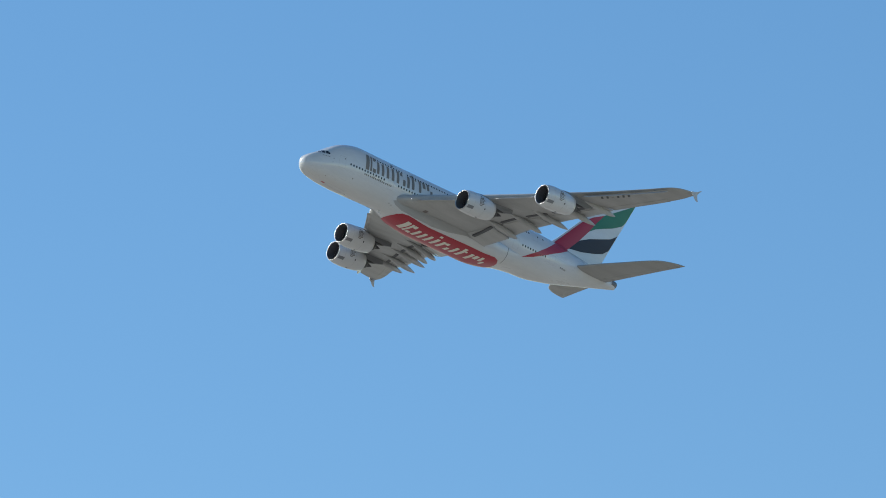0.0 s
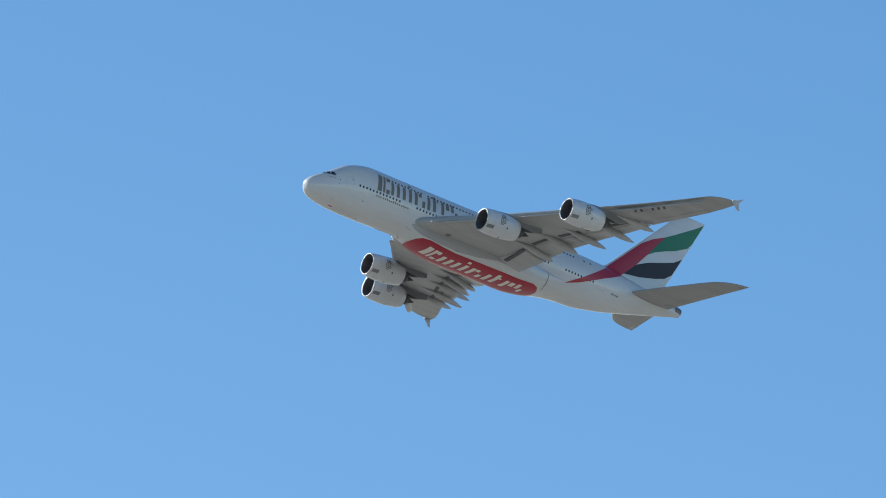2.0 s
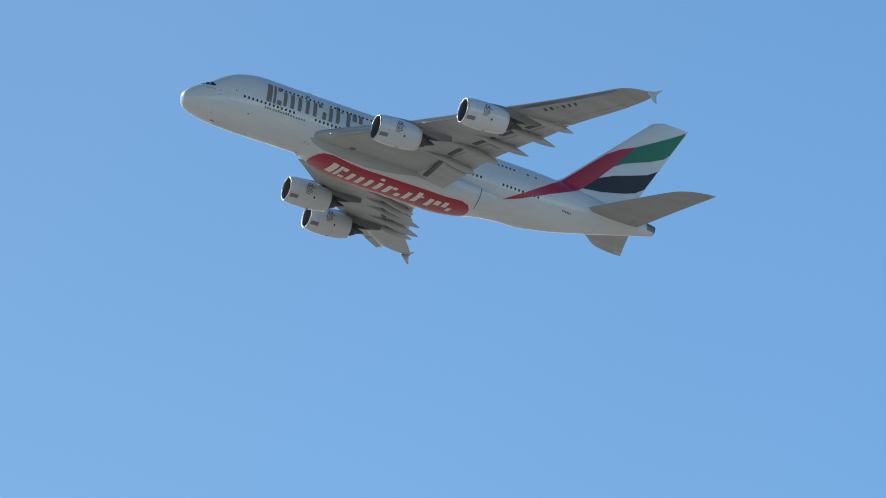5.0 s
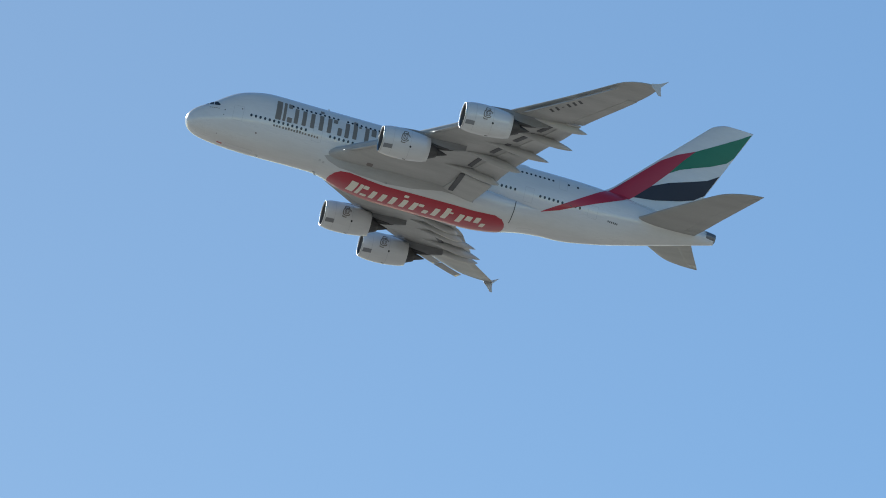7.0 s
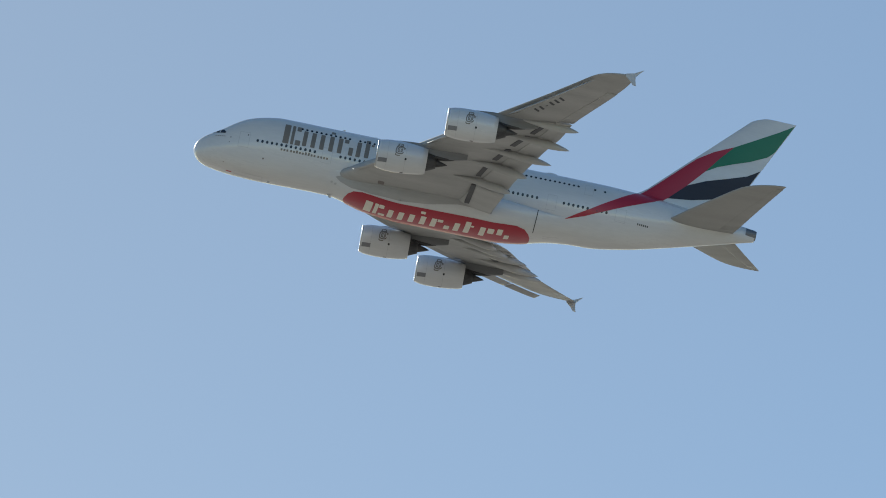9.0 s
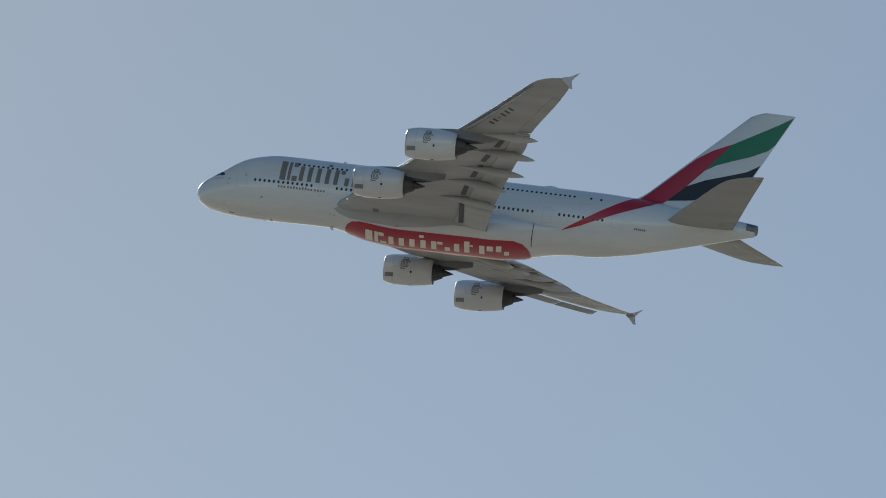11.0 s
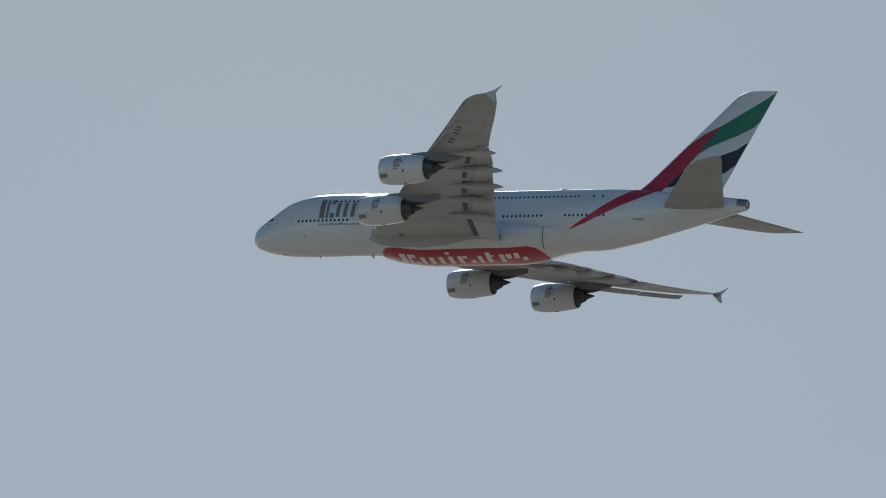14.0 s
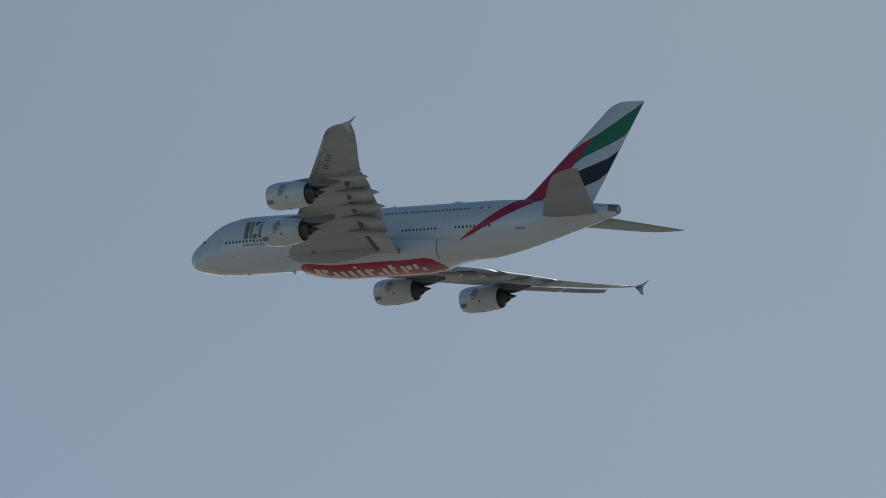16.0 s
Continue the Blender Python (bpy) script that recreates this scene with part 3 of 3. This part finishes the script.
def outline(x0, z0, x1, z1, w=0.04):
    return [box2(x0, z0, x1, z0 + w), box2(x0, z1 - w, x1, z1), box2(x0, z0 + w, x0 + w, z1 - w), box2(x1 - w, z0 + w, x1, z1 - w)]


for way in ("port", "starboard"):
    for x0, z0, x1, z1 in ((5.45, -1.55, 6.75, 0.45), (15.9, -1.55, 17.15, 0.4), (35.2, -1.5, 36.4, 0.45), (44.3, -1.6, 45.5, 0.35), (48.65, 1.35, 49.75, 2.95), (52.95, -1.2, 54.25, 0.5), (31.95, 1.4, 33.0, 3.0)):
        decal("door", outline(x0, z0, x1, z1), fus_tree, seam, fuselage, way, "white cabin door with a grey seam", step=0.3, lift=0.01)
    # flight deck glass, three panes a side
    for pane in ([(1.98, 0.0), (2.3, 0.36), (2.5, 0.44), (2.38, -0.02)], [(2.46, -0.02), (2.6, 0.47), (2.98, 0.54), (2.92, -0.03)], [(3.02, -0.03), (3.07, 0.55), (3.38, 0.5), (3.75, 0.1), (3.6, -0.03)]):
        decal("flight_deck_window", [pane], fus_tree, glass, fuselage, way, "dark flight deck window pane", step=0.2)
    decal("sensor_port", [rounded(box2(4.33, -0.57, 4.5, -0.45), 0.05, 2)], fus_tree, ink, fuselage, way, "small dark sensor")
    decal("sensor_port", [rounded(box2(4.27, -1.23, 4.41, -1.12), 0.05, 2)], fus_tree, ink, fuselage, way, "small dark sensor")
    decal("outflow_port", [rounded(box2(8.75, -2.55, 8.97, -2.36), 0.06, 2)], fus_tree, hatch_paint, fuselage, way, "small dark port low on the nose")

    for k in range(5):
        decal("small_marking_bar", [box2(2.5 + 0.26 * k, -0.5, 2.68 + 0.26 * k, -0.42)], fus_tree, bronze, fuselage, way, "tiny bronze bar under the flight deck")
    decal("door_handle", [rounded(box2(6.42, 0.02, 6.58, 0.2), 0.05, 2)], fus_tree, ink, fuselage, way, "small dark door window")
decal("nose_marking", [box2(4.6, -0.45, 5.3, -0.1)], fus_tree, red, fuselage, "below", "small red mark under the nose", step=0.2)
decal("outflow_port", [rounded(box2(4.05, -1.86, 4.17, -1.75), 0.04, 2)], fus_tree, hatch_paint, fuselage, "below", "small dark port under the nose", step=0.2)
# nose gear doors, closed
for y in (-1, 1):
    decal("gear_door", [[(5.6, 0.03 * y), (9.2, 0.03 * y), (9.2, 0.07 * y), (5.6, 0.07 * y)], [(5.6, 0.85 * y), (9.2, 0.85 * y), (9.2, 0.89 * y), (5.6, 0.89 * y)], [(5.6, 0.07 * y), (5.64, 0.07 * y), (5.64, 0.85 * y), (5.6, 0.85 * y)], [(9.16, 0.07 * y), (9.2, 0.07 * y), (9.2, 0.85 * y), (9.16, 0.85 * y)]], fus_tree, seam, fuselage, "below", "closed nose gear door", step=0.3)

# airline title on both sides, drawn as plain upright bars, with the small line under it
TITLE = [(10.75, 11.5, -0.1, 2.6), (11.72, 12.1, -0.1, 2.6), (12.3, 12.95, -0.1, 0.6), (12.3, 12.85, 1.9, 2.6), (13.2, 13.72, 0.0, 2.15), (14.25, 14.8, 0.0, 2.15), (15.35, 15.9, 0.0, 2.15), (16.5, 17.05, 0.0, 2.2), (16.55, 17.05, 2.6, 3.0), (17.6, 18.15, 0.0, 2.2), (18.35, 18.9, 1.6, 2.2), (19.0, 19.55, 0.0, 1.1), (19.95, 20.5, 0.0, 2.15), (21.0, 21.55, 0.1, 2.75), (21.7, 22.05, 1.85, 2.2), (22.55, 23.1, 0.15, 2.3), (23.4, 24.05, 1.2, 2.3), (24.35, 24.9, 1.15, 2.4), (25.1, 25.6, 0.2, 1.3)]
for way, side in (("port", -1), ("starboard", 1)):
    for a, b, c, d in TITLE:
        if side > 0:
            a, b = 36 - b, 36 - a
        decal("title_bar", [rounded(box2(a, c, b, d), 0.1, 3)], fus_tree, bronze, fuselage, way, "bronze painted title bar", lift=0.022)
    for k in range(16):
        x = 10.75 + 0.37 * k + (0.1 if k > 2 else 0) + (0.1 if k > 11 else 0)
        decal("small_title_bar", [box2(x, -1.1, x + 0.22, -0.84 + (0.1 if k in (5, 8, 9) else 0))], fus_tree, bronze, fuselage, way, "small bronze bar", lift=0.02)
    for k in range(6):
        x = 55.8 + 0.25 * k
        decal("marking_bar", [box2(x, -0.98, x + 0.14, -0.75)], fus_tree, ink, fuselage, way, "small dark marking bar")

# grey root fillet below each wing
FILLET = [(18.1, -2.8), (18.75, -3.27), (20.3, -3.86), (22.8, -4.24), (26.5, -4.5), (30.0, -4.25), (33.6, -3.62), (36.5, -3.65), (37.9, -3.95), (38.0, -3.2), (30.0, -2.5), (22.0, -2.3), (19.2, -2.45)]
for way in ("port", "starboard"):
    decal("root_fillet", [FILLET], belly_tree, grey, belly, way, "grey painted wing root fillet", step=0.3, lift=0.018)

# red panel with cream bars under the belly
half = [(19.5, 0.0), (19.62, -0.9), (20.0, -1.9), (20.65, -2.6), (21.7, -3.0), (23.0, -3.1), (25.3, -3.15), (30, -3.2), (36, -3.25), (39.7, -3.2), (41.25, -3.05), (42.3, -2.55), (42.85, -1.7), (43.08, -0.8), (43.12, 0.0)]
oval = half + [(x, -y) for x, y in half[-2:0:-1]]
decal("belly_panel", [oval], belly_tree, red, belly, "below", "red oval panel on the belly", step=0.3, lift=0.02)
for a, b, c, d in TITLE:
    u0, u1 = 22.15 + (a - 10.75) * 1.235, 22.15 + (b - 10.75) * 1.235
    v0, v1 = 0.55 - (c + 0.1) * 1.03, 0.55 - (d + 0.1) * 1.03
    k0 = 0.35 * (u0 - 22.6) / 17
    decal("belly_title_bar", [rounded([(u0, v0 - k0), (u1, v0 - k0), (u1 + 0.1 * (d - c), v1 - k0), (u0 + 0.1 * (d - c), v1 - k0)], 0.12, 3)], belly_tree, cream, belly, "below", "cream painted bar on the red panel", step=0.3, lift=0.04)
for way in ("port", "starboard"):
    decal("seam_line", [[(43.42, -1.9), (43.52, -1.9), (43.48, -3.2), (43.38, -3.2)], [(43.38, -3.2), (43.48, -3.2), (43.4, -4.5), (43.3, -4.5)]], belly_tree, ink, belly, way, "dark seam behind the fairing", step=0.3, lift=0.03)
    for x, z in ((17.6, -3.45), (18.1, -3.6)):
        decal("vent_grille", [rounded(box2(x, z, x + 0.28, z + 0.18), 0.06, 2)], belly_tree, seam, belly, way, "small grey vent")


# ---- the flight ----
FLIGHT = [
    (0, 840.87, 919.66, 390.54, 2.402, 9.463, -0.673),
    (0.5, 796.99, 918.80, 391.73, 2.401, 9.462, -0.673),
    (1, 752.92, 918.13, 392.23, 2.400, 9.462, -0.673),
    (1.5, 708.69, 917.62, 392.19, 2.399, 9.462, -0.674),
    (2, 664.34, 917.24, 391.77, 2.398, 9.462, -0.674),
    (2.5, 619.93, 916.95, 391.08, 2.397, 9.462, -0.674),
    (3, 575.47, 916.73, 390.25, 2.396, 9.462, -0.674),
    (3.5, 531.01, 916.55, 389.40, 2.395, 9.463, -0.674),
    (3.7, 513.23, 916.49, 389.07, 2.395, 9.461, -0.674),
    (4, 486.57, 916.39, 388.61, 2.395, 9.454, -0.674),
    (4.5, 442.18, 916.24, 387.96, 2.394, 9.445, -0.675),
    (5, 397.85, 916.06, 387.55, 2.394, 9.435, -0.676),
    (5.5, 353.61, 915.83, 387.41, 2.376, 9.426, -0.678),
    (5.8, 327.11, 915.68, 387.50, 2.366, 9.420, -0.679),
    (6, 309.46, 915.56, 387.63, 2.359, 9.418, -0.679),
    (6.5, 265.42, 915.23, 388.24, 2.342, 9.411, -0.680),
    (7, 221.49, 914.82, 389.26, 2.292, 9.405, -0.681),
    (7.5, 177.68, 914.32, 390.70, 2.242, 9.399, -0.681),
    (8, 133.98, 913.75, 392.57, 2.197, 9.393, -0.680),
    (8.5, 90.39, 913.08, 394.88, 2.152, 9.386, -0.679),
    (9, 46.89, 912.33, 397.61, 2.157, 9.380, -0.679),
    (9.5, 3.48, 911.49, 400.71, 2.162, 9.365, -0.678),
    (10, -39.86, 910.56, 404.15, 2.167, 9.350, -0.677),
    (10.5, -83.16, 909.55, 407.90, 2.172, 9.335, -0.677),
    (11, -126.43, 908.48, 411.87, 2.178, 9.320, -0.676),
    (11.5, -169.71, 907.35, 416.00, 2.183, 9.305, -0.675),
    (12, -213.03, 906.17, 420.21, 2.189, 9.290, -0.674),
    (12.5, -256.42, 904.96, 424.39, 2.194, 9.280, -0.673),
    (13, -299.92, 903.74, 428.45, 2.222, 9.270, -0.672),
    (13.5, -343.57, 902.52, 432.26, 2.249, 9.260, -0.670),
    (14, -387.42, 901.34, 435.68, 2.277, 9.250, -0.669),
    (14.5, -431.53, 900.20, 438.59, 2.296, 9.248, -0.668),
    (15, -475.94, 899.15, 440.81, 2.314, 9.245, -0.666),
    (15.5, -520.71, 898.21, 442.21, 2.333, 9.242, -0.665),
    (16, -565.91, 897.40, 442.58, 2.351, 9.240, -0.663),
]


def motions():
    """The airliner's climb past the camera: seconds, place of the nose datum, attitude."""
    walk(plane, [(t, pose(x, y, z, rx, ry, rz)) for t, x, y, z, rx, ry, rz in FLIGHT])


motions()
